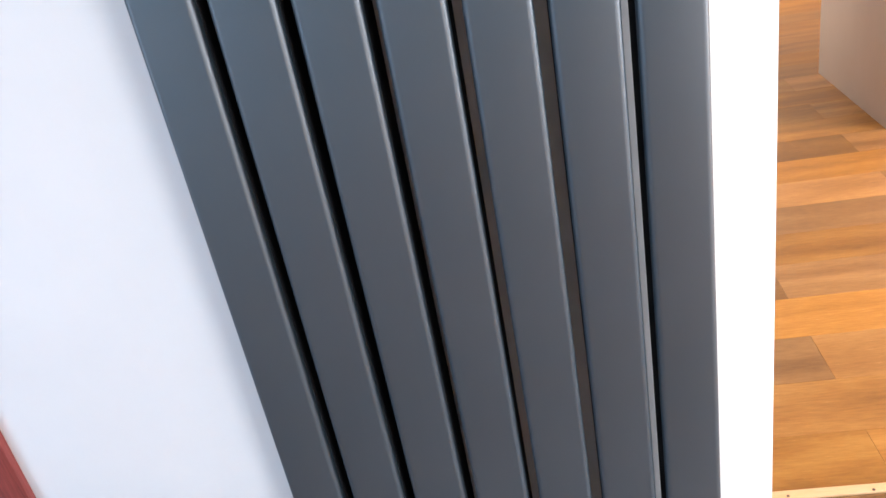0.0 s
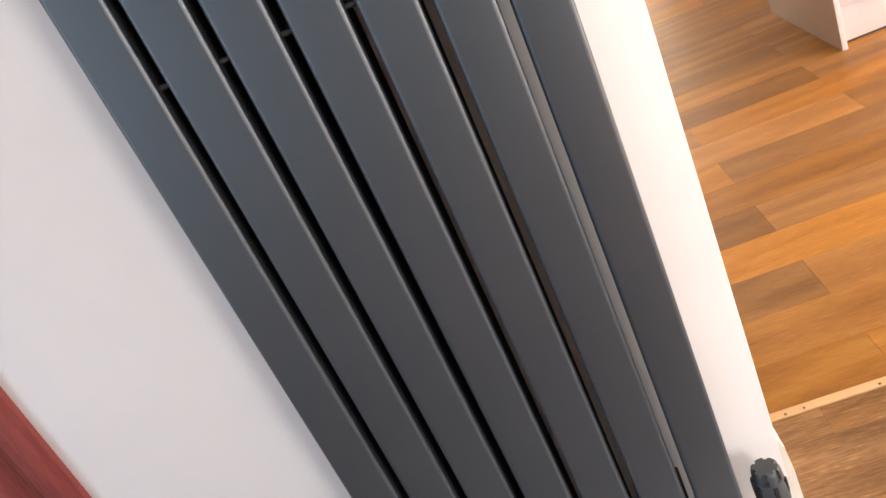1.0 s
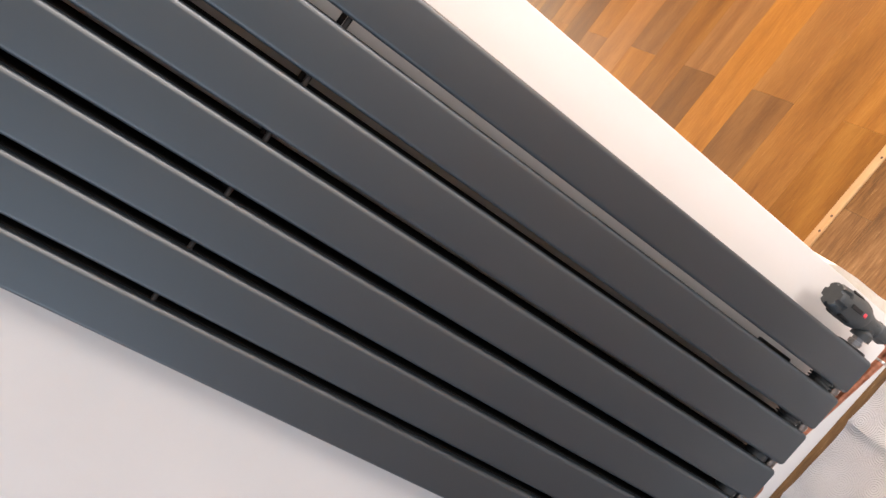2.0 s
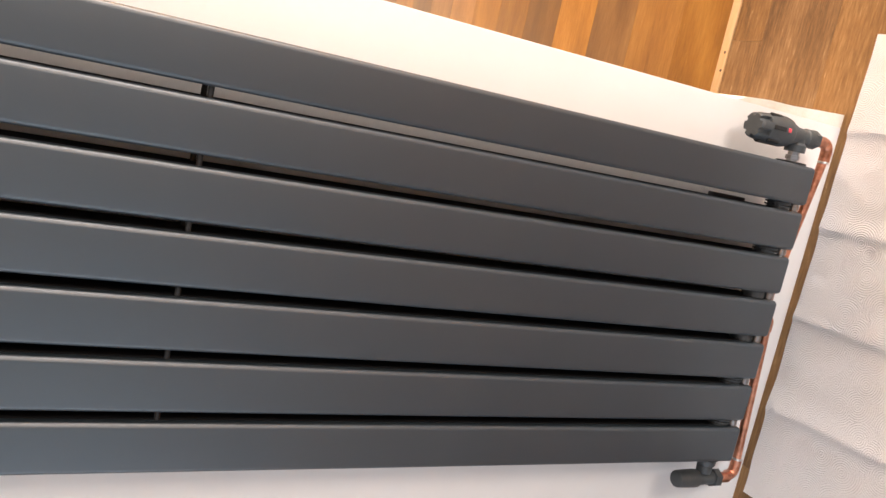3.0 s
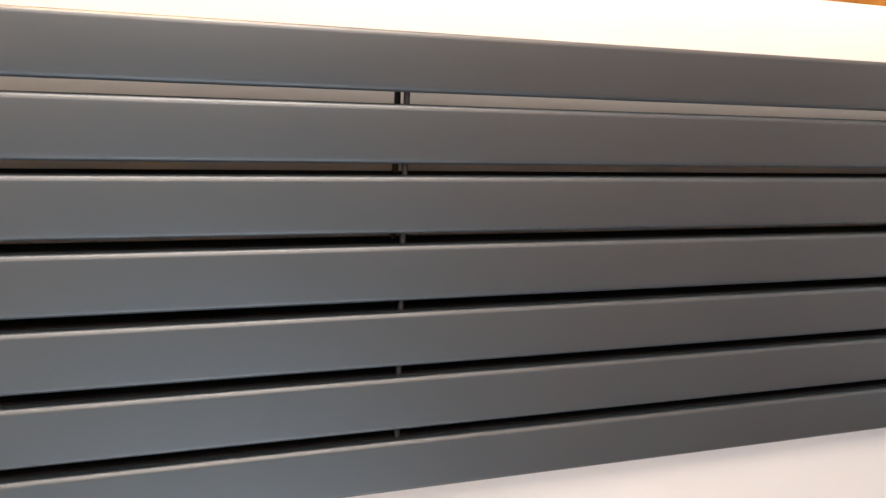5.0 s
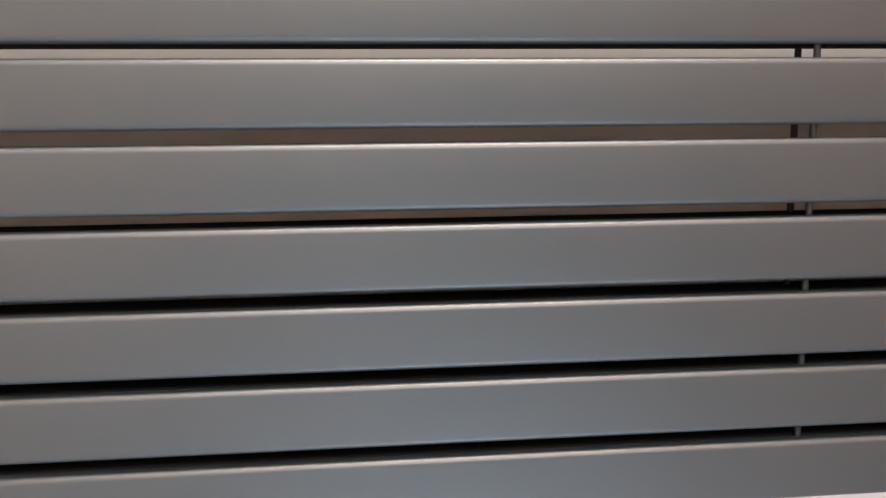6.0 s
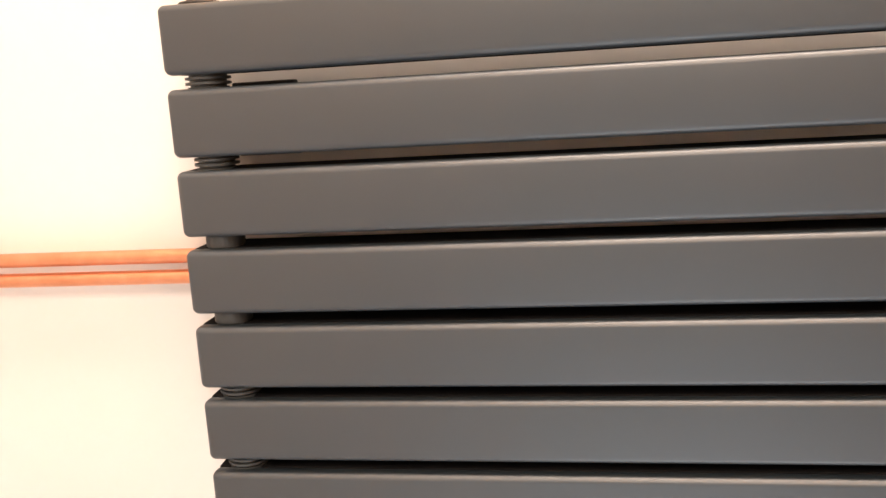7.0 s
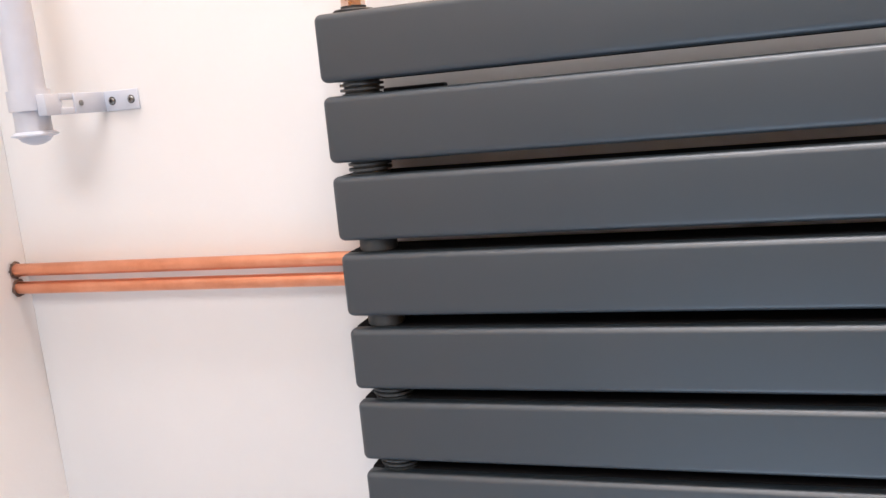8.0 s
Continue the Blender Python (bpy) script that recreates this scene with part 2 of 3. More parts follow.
floor = thing("floor", joined(box(X0 - 0.2, X1 + 0.2, Y0 - 0.2, Y1 + 0.2, -0.12, -0.004)), PLANK, "orange-brown oak-look vinyl plank floor", "floor", kind="structure")
ceiling = thing("ceiling", box(X0 - 0.2, X1 + 0.2, Y0 - 0.2, Y1 + 0.2, H, H + 0.15), CEILING, "matt white painted ceiling", "ceiling", kind="structure")
DX0, DX1, DZ = -1.56, -0.655, 2.06
wall_north = thing("wall_north", joined(box(DX1, EDGE, WY, BACK, 0, H, 0.002), box(X0, DX0, WY, BACK, 0, H), box(DX0, DX1, WY, BACK, DZ, H)), WALL,
                   "white painted plaster wall behind the radiator", "wall", kind="structure")


def wall_with_window(name, axis, at, thick, a0, a1, w0, w1, z0, z1, paint=None):
    """A wall across x or y at a place, with a window's opening."""
    def piece(p, q, zz0, zz1):
        return box(at, at + thick, p, q, zz0, zz1) if axis == "x" else box(p, q, at, at + thick, zz0, zz1)
    bm = joined(piece(a0, w0, 0, H), piece(w1, a1, 0, H), piece(w0, w1, 0, z0), piece(w0, w1, z1, H))
    return thing(name, bm, paint or TAUPE, "plain painted wall added out of view to close the room", "wall", kind="structure")


wall_with_window("wall_east", "x", X1, 0.2, Y0, 0.3, -1.07, -0.17, 0.04, 2.15)
wall_with_window("wall_kitchen_east", "x", X1, 0.2, 0.3, Y1, 0.5, 2.0, 0.8, 2.1, WALL)
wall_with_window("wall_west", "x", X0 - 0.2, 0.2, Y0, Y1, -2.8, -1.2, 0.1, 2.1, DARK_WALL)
wall_with_window("wall_kitchen", "y", Y1, 0.2, X0 - 0.2, X1 + 0.2, 0.15, 1.25, 0.14, 2.1, WALL)
thing("wall_south", joined(box(X0 - 0.2, -3.1, Y0 - 0.2, Y0, 0, H), box(-3.1, 2.0, Y0 - 0.2, Y0, 2.4, H), box(2.0, 2.38, Y0 - 0.2, Y0, 0, H),
                           box(2.38, 3.72, Y0 - 0.2, Y0, 2.2, H), box(3.72, X1 + 0.2, Y0 - 0.2, Y0, 0, H)), TAUPE, "plain painted wall added out of view to close the room", "wall", kind="structure")

# rough plaster at the foot of the wall's free end
bm = bmesh.new()
outline = [(EDGE - 0.0, 0.0), (EDGE + 0.023, 0.0), (EDGE + 0.0185, 0.07), (EDGE + 0.014, 0.13), (EDGE + 0.0125, 0.19), (EDGE + 0.008, 0.238), (EDGE + 0.001, 0.256), (EDGE - 0.0, 0.262)]
front = [bm.verts.new((x, WY + 0.001, z)) for x, z in outline]
rear = [bm.verts.new((x, BACK - 0.01, z)) for x, z in outline]
bm.faces.new(front)
bm.faces.new(rear[::-1])
for k in range(len(outline)):
    n2 = (k + 1) % len(outline)
    bm.faces.new((front[n2], front[k], rear[k], rear[n2]))
bmesh.ops.recalc_face_normals(bm, faces=bm.faces[:])
thing("plaster_edge", bm, PLASTER, "rough cream plaster foot at the wall's free end", "plaster", kind="structure")

# rosewood door in the same wall
door = base("door_1", (DX1, WY, 0), "rosewood-grained framed door in the white wall", "door", kind="structure")
under("door_jamb", joined(box(DX1 - 0.052, DX1 + 0.004, WY - 0.012, WY + 0.07, 0, DZ, 0.004), box(DX1 - 0.07, DX1 - 0.05, WY + 0.002, WY + 0.07, 0, DZ, 0.003)), ROSEWOOD, door)
under("door_jamb", box(DX0 - 0.004, DX0 + 0.052, WY - 0.012, WY + 0.07, 0, DZ, 0.004), ROSEWOOD, door)
under("door_head", box(DX0 + 0.054, DX1 - 0.054, WY - 0.012, WY + 0.07, DZ - 0.056, DZ + 0.004, 0.004), ROSEWOOD, door)
under("door_leaf", joined(box(DX1 - 0.185, DX1 - 0.073, WY + 0.012, WY + 0.066, 0.01, DZ - 0.06, 0.004), box(DX0 + 0.056, DX0 + 0.17, WY + 0.012, WY + 0.066, 0.01, DZ - 0.06, 0.004),
                          box(DX0 + 0.172, DX1 - 0.187, WY + 0.02, WY + 0.06, 0.01, DZ - 0.06, 0.003)), ROSEWOOD, door)

# light pine strip between the two floors
strip = base("threshold_strip", (EDGE, 0.39, 0), "narrow pale pine threshold strip screwed to the floor", "threshold", kind="structure")
under("strip_board", box(0.3, X1 - 0.01, 0.389, 0.409, -0.003, 0.0035, 0.0012), PINE, strip)
for sx in (0.418, 0.455, 0.6, 0.9):
    under("screw", turned([(0, 0.0028), (0.0008, 0.0028), (0.001, 0.0018)], (sx, 0.397 + 0.004 * math.sin(sx * 40), 0.0036), (0, 0, 1), 12), DARK_BROWN, strip, "dark countersunk screw")

# ---- the radiator ----
PITCH, WIDE, DEEP, LONG, FOOT = 0.0748, 0.0622, 0.066, 1.9014 + 0.0035, 0.13
radiator = base("radiator", (0, 0.03, FOOT), "tall anthracite vertical radiator of seven flat panels on the wall", "radiator")
panel_mesh = mesh_of("panel", box(-WIDE / 2, WIDE / 2, 0, 0.018, 0, LONG, 0.0067, 6), COAT)
# Rear of each panel, coloured near-black for the shade of the gaps
core_mesh = mesh_of("core", box(-WIDE / 2 + 0.0005, WIDE / 2 - 0.0005, 0.0172, DEEP, 0.002, LONG - 0.002, 0.002), GAP_BLACK)
for k in range(7):
    panel = new("panel", panel_mesh)
    panel.parent = radiator
    panel.location = ((3 - k) * PITCH, -0.03, 0)
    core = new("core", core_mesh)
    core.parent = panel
HUB_Y = 0.028
LOW, HIGH = FOOT + 0.034, FOOT + LONG - 0.031
gap = PITCH - WIDE
collar = [(-0.003, 0.019), (0.0012, 0.019), (0.0016, 0.0165), (0.003, 0.0165), (0.0034, 0.021), (0.0058, 0.021), (0.0062, 0.017), (0.0078, 0.017), (0.0082, 0.021), (0.0105, 0.021), (0.0108, 0.0175), (gap + 0.003, 0.0175)]
plain = [(-0.003, 0.017), (0.0005, 0.017), (0.001, 0.0185), (gap - 0.001, 0.0185), (gap - 0.0005, 0.017), (gap + 0.003, 0.017)]
for k in range(6):
    gx = (2.5 - k) * PITCH - gap / 2
    for z in (LOW, HIGH):
        under("connector", turned(plain if k in (2, 3) else collar, (gx, HUB_Y, z), (1, 0, 0), 28), VALVE, radiator, "black ringed connector between panels")
    under("nipple", turned([(-0.002, 0.0066), (0.002, 0.0066), (0.0025, 0.0078), (gap - 0.0025, 0.0078), (gap - 0.002, 0.0066), (gap + 0.002, 0.0066)], (gx, 0.0145, FOOT + 0.0115), (1, 0, 0), 20), CHROME, radiator, "shiny plated nipple between panels")
    z = FOOT + 0.9577
    for sy in (0.014, 0.049):
        under("spacer", sweep([(gx - 0.002, sy, z), (gx + gap + 0.002, sy, z)], 0.0034, 12), RUBBER, radiator, "small dark spacer lug")
# wall brackets, seen through the gaps
for z0, z1 in ((FOOT + 0.066, FOOT + 0.14), (HIGH - 0.07, HIGH - 0.006)):
    for bx in (2 * PITCH, -2 * PITCH):
        under("bracket", box(bx - 0.036, bx + 0.0355, DEEP + 0.001, WY, z0, z1, 0.002), RUBBER, radiator, "black wall bracket")
# bleed plug
px = 3 * PITCH + WIDE / 2
under("bleed_plug", turned([(-0.003, 0.0195), (0.002, 0.0195), (0.003, 0.0185), (0.0034, 0.012), (0.006, 0.012)], (px, HUB_Y, HIGH), (1, 0, 0)), RUBBER, radiator, "black sealing washer")
under("bleed_nut", turned([(0.006, 0.0115), (0.014, 0.0115), (0.0145, 0.009), (0.022, 0.009), (0.0225, 0.006)], (px, HUB_Y, HIGH), (1, 0, 0), 6), BRASS, radiator, "brass bleed nut")

# ---- valves ----
VX, VY = 0.300, 0.026
trv = base("thermostatic_valve", (VX, VY, 0.15), "dark grey thermostatic valve with a red mark on the radiator", "radiator valve")
under("washer", turned([(0, 0.0235), (0.003, 0.0235), (0.0036, 0.021)], (px, VY, LOW), (1, 0, 0)), RUBBER, trv, "black sealing washer")
under("tail_nut", turned([(0.003, 0.0095), (0.006, 0.0095), (0.0065, 0.0118), (0.013, 0.0118), (0.0135, 0.0095), (0.021, 0.0095)], (px, VY, LOW), (1, 0, 0), 6), CHROME, trv, "shiny plated union nut")
under("body", joined(turned([(0.019, 0.0165), (0.03, 0.0165), (0.034, 0.0125), (0.05, 0.0125)], (px, VY, LOW), (1, 0, 0)),
                     turned([(-0.034, 0.0115), (-0.03, 0.0145), (-0.014, 0.0145), (-0.012, 0.0125), (0.008, 0.0135), (0.024, 0.0185), (0.028, 0.0195)], (VX, VY, LOW), (0, 0, 1))), VALVE, trv)
under("inlet_nut", turned([(-0.042, 0.0125), (-0.040, 0.0152), (-0.029, 0.0152), (-0.0275, 0.0125)], (VX, VY, LOW), (0, 0, 1), 6), VALVE, trv)
# head with flutes and slots
head = turned([(0.028, 0.0195), (0.032, 0.0222), (0.042, 0.0242), (0.060, 0.0245), (0.074, 0.0232), (0.086, 0.0218), (0.087, 0.0217), (0.099, 0.0208), (0.104, 0.0198), (0.106, 0.018)], (VX, VY, LOW), (0, 0, 1), 72)
for vert in head.verts:
    if vert.co.z > LOW + 0.0865:
        a = math.atan2(vert.co.y - VY, vert.co.x - VX)
        if math.cos(6 * (a + 1.45)) < -0.6:
            vert.co.x, vert.co.y = VX + (vert.co.x - VX) * 0.8, VY + (vert.co.y - VY) * 0.8
under("head", head, VALVE, trv)
# Flush black inlays painted in for the shade of the finger slots
for a in (-1.45, -0.4, 0.65, 1.7, 2.74, 3.79):
    slot = box(-0.0034, 0.0034, -0.0026, 0.0012, LOW + 0.0575, LOW + 0.083, 0.0009, 1)
    slot.transform(Matrix.Translation((VX + 0.0226 * math.cos(a), VY + 0.0226 * math.sin(a), 0)) @ pose(0, 0, 0, 0, 0, math.degrees(a) + 90))
    under("slot", slot, RECESS_BLACK, trv, "black inlay for the shade of a finger slot")
mark = box(-0.0034, 0.0034, -0.0018, 0.0012, LOW + 0.0465, LOW + 0.0535, 0.0016, 3)
mark.transform(Matrix.Translation((VX + 0.0238 * math.cos(-1.45), VY + 0.0238 * math.sin(-1.45), 0)) @ pose(0, 0, 0, 0, 0, math.degrees(-1.45) + 90))
under("indicator", mark, RED, trv, "red setting mark")

LX = -0.297
lock = base("lockshield_valve", (LX, VY, 0.15), "dark grey lockshield valve with a plain cap on the radiator", "radiator valve")
under("washer", turned([(0, 0.019), (0.003, 0.019), (0.0036, 0.017)], (-px, VY, LOW), (-1, 0, 0)), RUBBER, lock, "black sealing washer")
under("tail_nut", turned([(0.003, 0.0125), (0.005, 0.0165), (0.012, 0.0165), (0.0145, 0.0155), (0.016, 0.0125), (0.018, 0.0135), (0.03, 0.0125)], (-px, VY, LOW), (-1, 0, 0), 24), VALVE, lock)
under("body", turned([(-0.028, 0.0115), (-0.014, 0.0125), (-0.012, 0.0115), (0.016, 0.0125)], (LX, VY, LOW), (0, 0, 1)), VALVE, lock)
under("inlet_nut", turned([(-0.038, 0.0125), (-0.0365, 0.0165), (-0.024, 0.0165), (-0.0225, 0.013)], (LX, VY, LOW), (0, 0, 1), 6), VALVE, lock)
under("cap", turned([(0.012, 0.0125), (0.014, 0.0152), (0.02, 0.0158), (0.055, 0.0148), (0.059, 0.0138), (0.0605, 0.0115)], (LX, VY, LOW), (0, 0, 1)), VALVE, lock)

# ---- copper pipes ----
PR = 0.0075
PIPE_Y, LOW_Y, LOW_Z = WY - 0.018, 0.034, 0.079


def copper_run(rx, vx, sign, high, label):
    """Down from the ceiling behind the radiator, then along under it and up into a valve."""
    run = base("copper_pipe", (rx, PIPE_Y, LOW_Z), label, "pipe", "copper pipes")
    under("riser", sweep([(rx, PIPE_Y, H + 0.03), (rx, PIPE_Y, 1.4), (rx, PIPE_Y, 0.4), (rx, PIPE_Y, LOW_Z + high + 0.02)], PR), COPPER, run)
    top_z, top_y = LOW_Z + high, LOW_Y + high / 2
    turn_one = [(rx, PIPE_Y, top_z + 0.028)] + arc((rx, PIPE_Y, top_z), (0, 0, 1), (0, -1, 0), 0.011) + [(rx, top_y + 0.012, top_z)]
    under("elbow", sweep(turn_one, 0.0092), OLD_COPPER, run, "soldered copper elbow")
    turn_two = [(rx, top_y + 0.013, top_z)] + arc((rx, top_y, top_z), (0, 1, 0), (sign, 0, 0), 0.011) + [(rx + sign * 0.024, top_y, top_z)]
    under("elbow", sweep(turn_two, 0.0092), OLD_COPPER, run, "soldered copper elbow")
    under("lower_pipe", sweep([(rx + sign * 0.02, LOW_Y + high / 2, LOW_Z + high), ((rx + vx) / 2, LOW_Y + high / 4, LOW_Z + high / 2), (vx - sign * 0.02, LOW_Y, LOW_Z)], PR), OLD_COPPER, run)
    tail = [(vx - sign * 0.03, LOW_Y, LOW_Z)] + arc((vx, LOW_Y, LOW_Z), (-sign, 0, 0), (0, 0, 1), 0.013) + [(vx, VY, LOW_Z + 0.024), (vx, VY, LOW_Z + 0.052)]
    under("elbow", sweep(tail, 0.0093), OLD_COPPER, run, "soldered copper elbow")
    under("solder_ring", turned([(-0.002, 0.0092), (-0.001, 0.0097), (0.001, 0.0097), (0.002, 0.0092)], (vx - sign * 0.031, LOW_Y, LOW_Z), (1, 0, 0), 20), SOLDER, run, "bright solder ring")
    rim = bmesh.new()
    verts = []
    for j in range(28):
        a = 2 * math.pi * j / 28
        r = PR + 0.0022 + 0.0016 * random.random()
        verts.append(rim.verts.new((rx + r * math.cos(a), PIPE_Y + r * math.sin(a), H - 0.001 - 0.0015 * random.random())))
    inner = [rim.verts.new((rx + (PR - 0.001) * math.cos(2 * math.pi * j / 28), PIPE_Y + (PR - 0.001) * math.sin(2 * math.pi * j / 28), H - 0.0035)) for j in range(28)]
    for j in range(28):
        rim.faces.new((verts[j], verts[(j + 1) % 28], inner[(j + 1) % 28], inner[j]))
    under("hole_rim", rim, DARK_BROWN, run, "ragged dark hole in the ceiling")


copper_run(0.0155, VX, 1, 0.024, "bright copper pipe from the ceiling to the thermostatic valve")
copper_run(-0.0062, LX, -1, 0.013, "bright copper pipe from the ceiling to the lockshield valve")

# ---- curtain pole ----
QY, QZ, QR = 0.0, 2.3635, 0.018
pole = base("curtain_pole", (0.2, WY, QZ), "white metal curtain pole on a slotted wall bracket", "curtain pole")
under("tube", sweep([(0.172, QY, QZ), (1.2, QY, QZ), (X1 - 0.05, QY, QZ)], QR, 40), WHITE_METAL, pole)
under("collar", turned([(0, QR + 0.0002), (0, QR + 0.003), (0.021, QR + 0.003), (0.021, QR + 0.0002)], (0.196, QY, QZ), (1, 0, 0), 40), WHITE_METAL, pole)
under("end_cap", turned([(0.003, QR), (0.0, QR + 0.0055), (-0.0015, QR + 0.0055), (-0.003, QR - 0.001), (-0.007, QR - 0.004), (-0.0105, QR - 0.011), (-0.0115, 0.001)], (0.172, QY, QZ), (1, 0, 0), 40), WHITE_METAL, pole, "domed white end cap")
plate_z = 2.334
bracket = under("bracket", joined(box(0.1895, 0.2115, WY - 0.003, WY, 2.288, plate_z, 0.001), box(0.1895, 0.2115, 0.028, WY, plate_z - 0.003, plate_z, 0.001),
                                  box(0.1895, 0.1965, QY + 0.008, 0.029, plate_z - 0.0015, plate_z + 0.0015, 0.0008), box(0.2045, 0.2115, QY + 0.008, 0.029, plate_z - 0.0015, plate_z + 0.0015, 0.0008),
                                  box(0.1897, 0.2113, QY - 0.012, QY + 0.012, plate_z - 0.0005, plate_z + 0.0105, 0.001)), WHITE_METAL, pole, "flat white slotted bracket")
for sz in (2.297, 2.322):
    screw = turned([(0, 0.0039), (0.0012, 0.0038), (0.0022, 0.0028), (0.0023, 0.0012)], (0.2005, WY - 0.003, sz), (0, -1, 0), 16)
    screw.transform(Matrix.Translation(-pole.location))
    part("screw", screw, STEEL, bracket, "plated cross-head screw")
    # Flat black cross and disc stand for shade in recess and hole
    for wide, tall in ((0.0042, 0.001), (0.001, 0.0042)):
        cross = box(0.2005 - wide / 2, 0.2005 + wide / 2, WY - 0.0056, WY - 0.0052, sz - tall / 2, sz + tall / 2)
        cross.transform(Matrix.Translation(-pole.location))
        part("recess", cross, RECESS_BLACK, bracket)
    hole = turned([(0, 0.0046), (0.0003, 0.0046), (0.0004, 0.0044)], (0.2005, WY - 0.003, sz), (0, -1, 0), 20)
    hole.transform(Matrix.Translation(-pole.location))
    part("screw_hole", hole, RECESS_BLACK, bracket, "black disc for the shaded rim of a screw hole")
bolt = turned([(0, 0.003), (0.0014, 0.003), (0.002, 0.0015)], (0.2005, 0.037, plate_z - 0.003), (0, 0, -1), 14)
bolt.transform(Matrix.Translation(-pole.location))
part("bolt", bolt, STEEL, bracket)

# ---- paper on the floor ----
TX0, TX1, TY0, TY1 = -0.347, 0.499, -0.21, 0.0605
bm = bmesh.new()
NX, NY = 170, 50
grid = []
folds = (0.332, 0.161, -0.006, -0.179)
for i in range(NX + 1):
    row = []
    for j in range(NY + 1):
        x, y = TX0 + (TX1 - TX0) * i / NX, TY0 + (TY1 - TY0) * j / NY
        z = 0.0035 + 0.0014 * noise.noise((x * 9, y * 9, 0.3)) + 0.0008 * noise.noise((x * 26, y * 26, 1.7))
        for f in folds:
            d = x - f + 0.025 * (y - TY1) - 0.004 * noise.noise((y * 12, f * 5, 2.0))
            z += 0.0052 * math.exp(-abs(d) / 0.006) if d < 0 else 0.0052 * math.exp(-d / 0.035)
        edge_x = 0.0025 * noise.noise((y * 30, i * 0.0, 5.0)) if i in (0, NX) else 0
        edge_y = 0.003 * noise.noise((x * 14, 0.0, 8.0)) if j == NY else 0
        row.append(bm.verts.new((x + edge_x, y + edge_y, max(z, 0.0012))))
    grid.append(row)
for i in range(NX):
    for j in range(NY):
        bm.faces.new((grid[i][j], grid[i + 1][j], grid[i + 1][j + 1], grid[i][j + 1]))
bmesh.ops.solidify(bm, geom=bm.faces[:], thickness=0.0006)
bmesh.ops.recalc_face_normals(bm, faces=bm.faces[:])
thing("paper_sheet", bm, TOWEL, "creased white embossed kitchen paper on the floor", "paper towel")

# ---- kitchen cabinet ----
CX, CY, CD = 1.243, 1.98, 0.672
cab = base("kitchen_cabinet", (CX, CY, 0), "off-white kitchen base cabinet standing on the plank floor", "cabinet")
under("end_panel", box(CX, CX + 0.02, CY, CY + CD, 0.0, 0.87, 0.0012), CABINET, cab)
under("carcass", box(CX + 0.022, CX + 0.62, CY + 0.03, CY + CD, 0.15, 0.87, 0.001), CABINET, cab)
under("plinth", box(CX + 0.022, CX + 0.62, CY + 0.055, CY + 0.073, 0.008, 0.148, 0.001), CABINET, cab)
# Dark strip painted in for the shaded gap below the plinth
under("plinth_gap", box(CX + 0.022, CX + 0.62, CY + 0.057, CY + 0.073, 0.0, 0.007), SHADOW_GAP, cab, "dark strip for the shaded gap under the plinth")
under("cabinet_door", box(CX + 0.025, CX + 0.618, CY + 0.008, CY + 0.028, 0.155, 0.865, 0.0015), CABINET, cab)

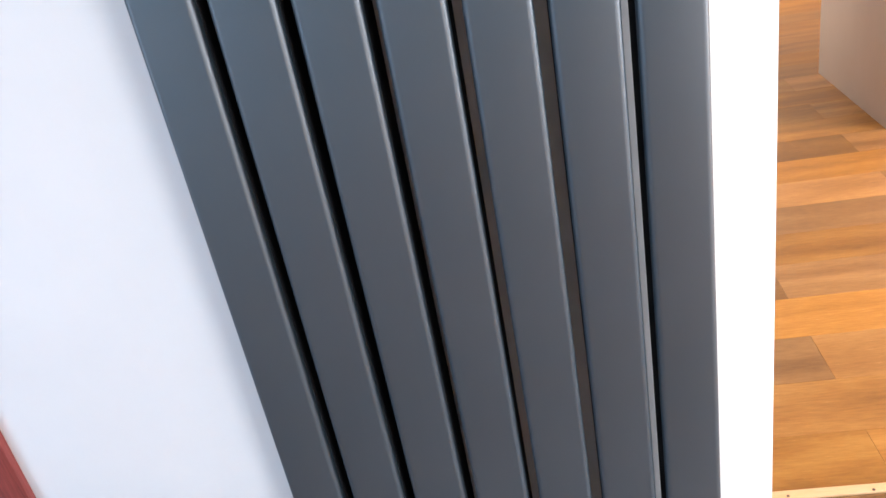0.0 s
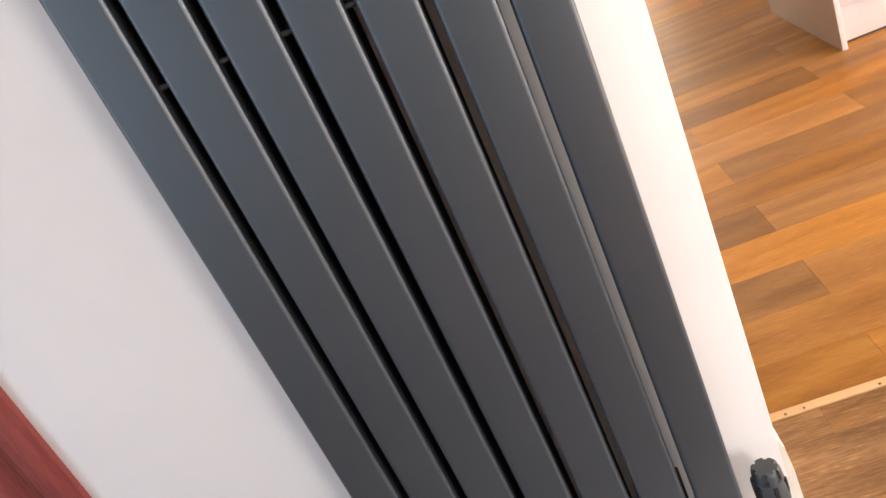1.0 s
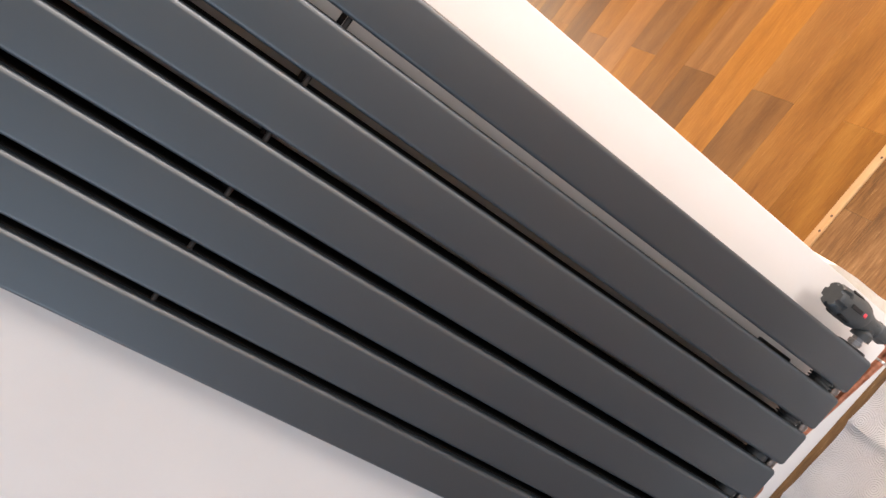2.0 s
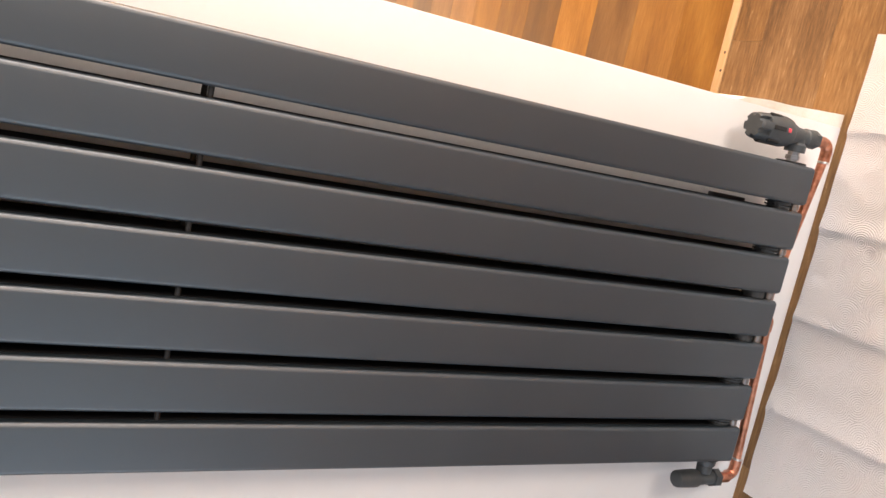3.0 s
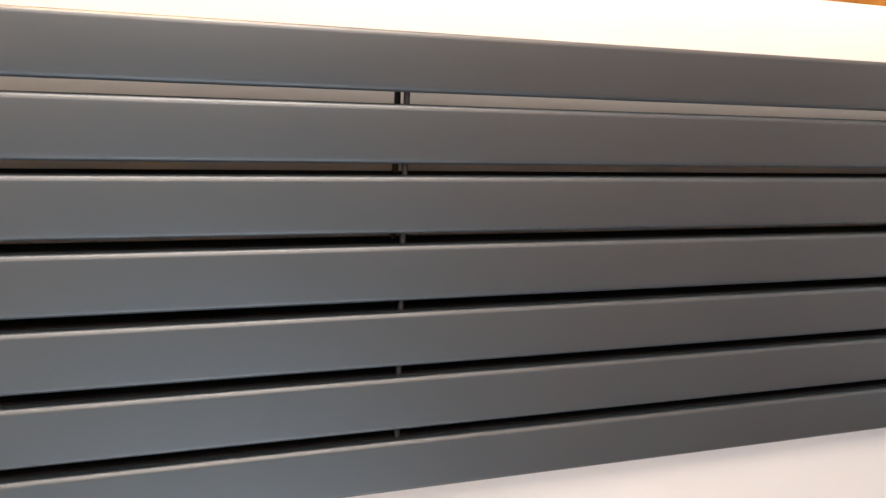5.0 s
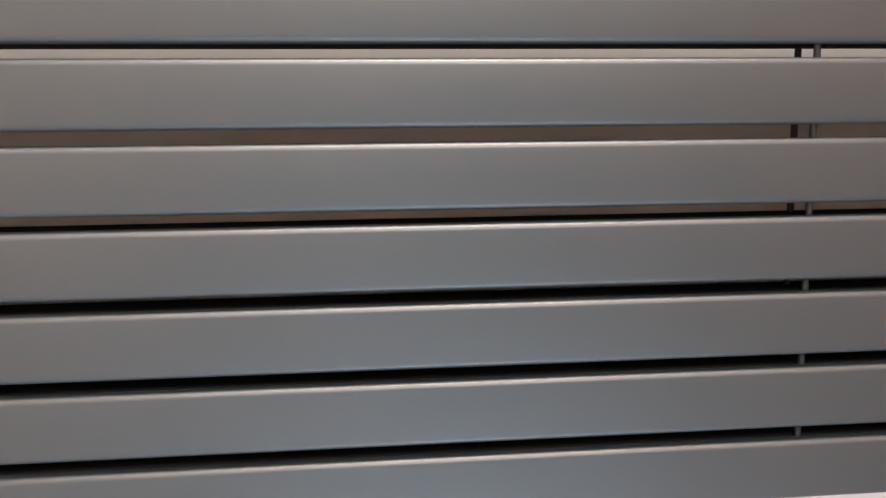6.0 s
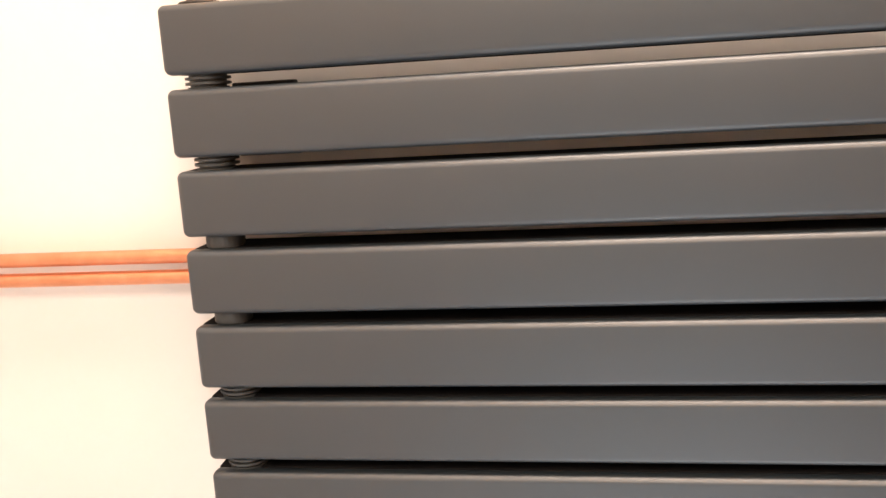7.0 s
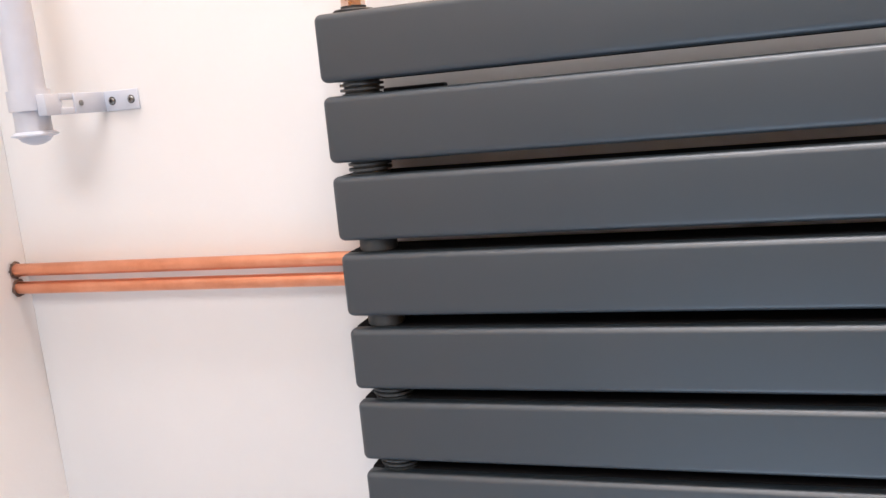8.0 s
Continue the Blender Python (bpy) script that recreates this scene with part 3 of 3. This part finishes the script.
# ---- windows out of view, added to let the daylight in ----
def window(name, axis, at, w0, w1, z0, z1):
    """A white frame with one mullion in a wall's opening."""
    place = (at, (w0 + w1) / 2, z0) if axis == "x" else ((w0 + w1) / 2, at, z0)
    win = base(name, place, "white framed window added out of view in the wall", "window", kind="structure")
    def bar(p, q, a, b, title):
        bm = box(at - 0.03, at + 0.03, p, q, a, b, 0.004) if axis == "x" else box(p, q, at - 0.03, at + 0.03, a, b, 0.004)
        under(title, bm, WHITE_METAL, win)
    bar(w0, w0 + 0.05, z0, z1, "window_frame")
    bar(w1 - 0.05, w1, z0, z1, "window_frame")
    bar(w0 + 0.052, w1 - 0.052, z0, z0 + 0.05, "window_sill")
    bar(w0 + 0.052, w1 - 0.052, z1 - 0.05, z1, "window_frame")
    bar((w0 + w1) / 2 - 0.025, (w0 + w1) / 2 + 0.025, z0 + 0.052, z1 - 0.052, "mullion")


window("window_1", "x", X1 + 0.1, -1.07, -0.17, 0.04, 2.15)
window("window_2", "x", X1 + 0.1, 0.5, 2.0, 0.8, 2.1)
window("window_4", "y", Y0 - 0.1, -3.1, 2.0, 0.0, 2.4)
window("window_6", "x", X0 - 0.1, -2.8, -1.2, 0.1, 2.1)
window("window_5", "y", Y0 - 0.1, 2.38, 3.72, 0.0, 2.2)
window("window_3", "y", Y1 + 0.1, 0.15, 1.25, 0.14, 2.1)

# ---- floor planks ----
PLANK_L, PLANK_W = 0.914, 0.1605
full = mesh_of("plank", box(0.0002, PLANK_L - 0.0002, 0.0002, PLANK_W - 0.0002, -0.0035, 0.0, 0.0003, 1), PLANK)
slim = mesh_of("plank", box(0.0002, PLANK_L - 0.0002, 0.0002, 0.0758, -0.0035, 0.0, 0.0003, 1), COOL_LIT_PLANK)
cool_lit = mesh_of("plank", box(0.0002, PLANK_L - 0.0002, 0.0002, PLANK_W - 0.0002, -0.0035, 0.0, 0.0003, 1), COOL_LIT_PLANK)


def lay(mesh, x, y, shade=1.0):
    ob = new("plank", mesh)
    ob.parent = floor
    ob.location = (x, y, 0)
    ob.color = (shade, shade, shade, 1)


# planks that stand out, by row and place in the row
SHADES = {(0, -1): 0.8, (2, -1): 0.78, (4, -1): 0.66, (3, -1): 1.12, (5, -1): 0.8, (6, 0): 0.85, (7, -1): 1.25, (7, 0): 0.85, (8, -1): 1.1, (9, -1): 0.6, (11, -1): 0.8, (13, 0): 1.45, (1, -1): 0.95}
for r in range(20):
    for k in range(-3, 3):
        x = (0.645 if r % 2 == 0 else 1.102) + k * PLANK_L
        if x < X1 and x + PLANK_L > X0:
            lay(full, x, 0.3905 + r * PLANK_W, SHADES.get((r, k), 1.0))
for k in range(-2, 2):
    lay(slim, 0.48 + k * PLANK_L, 0.311)
for r in range(8):
    y = 0.311 - (r + 1) * PLANK_W
    start = 1.03 if r % 2 == 0 else 0.61
    for k in range(-3, 2):
        lay(cool_lit, start + k * PLANK_L, y)
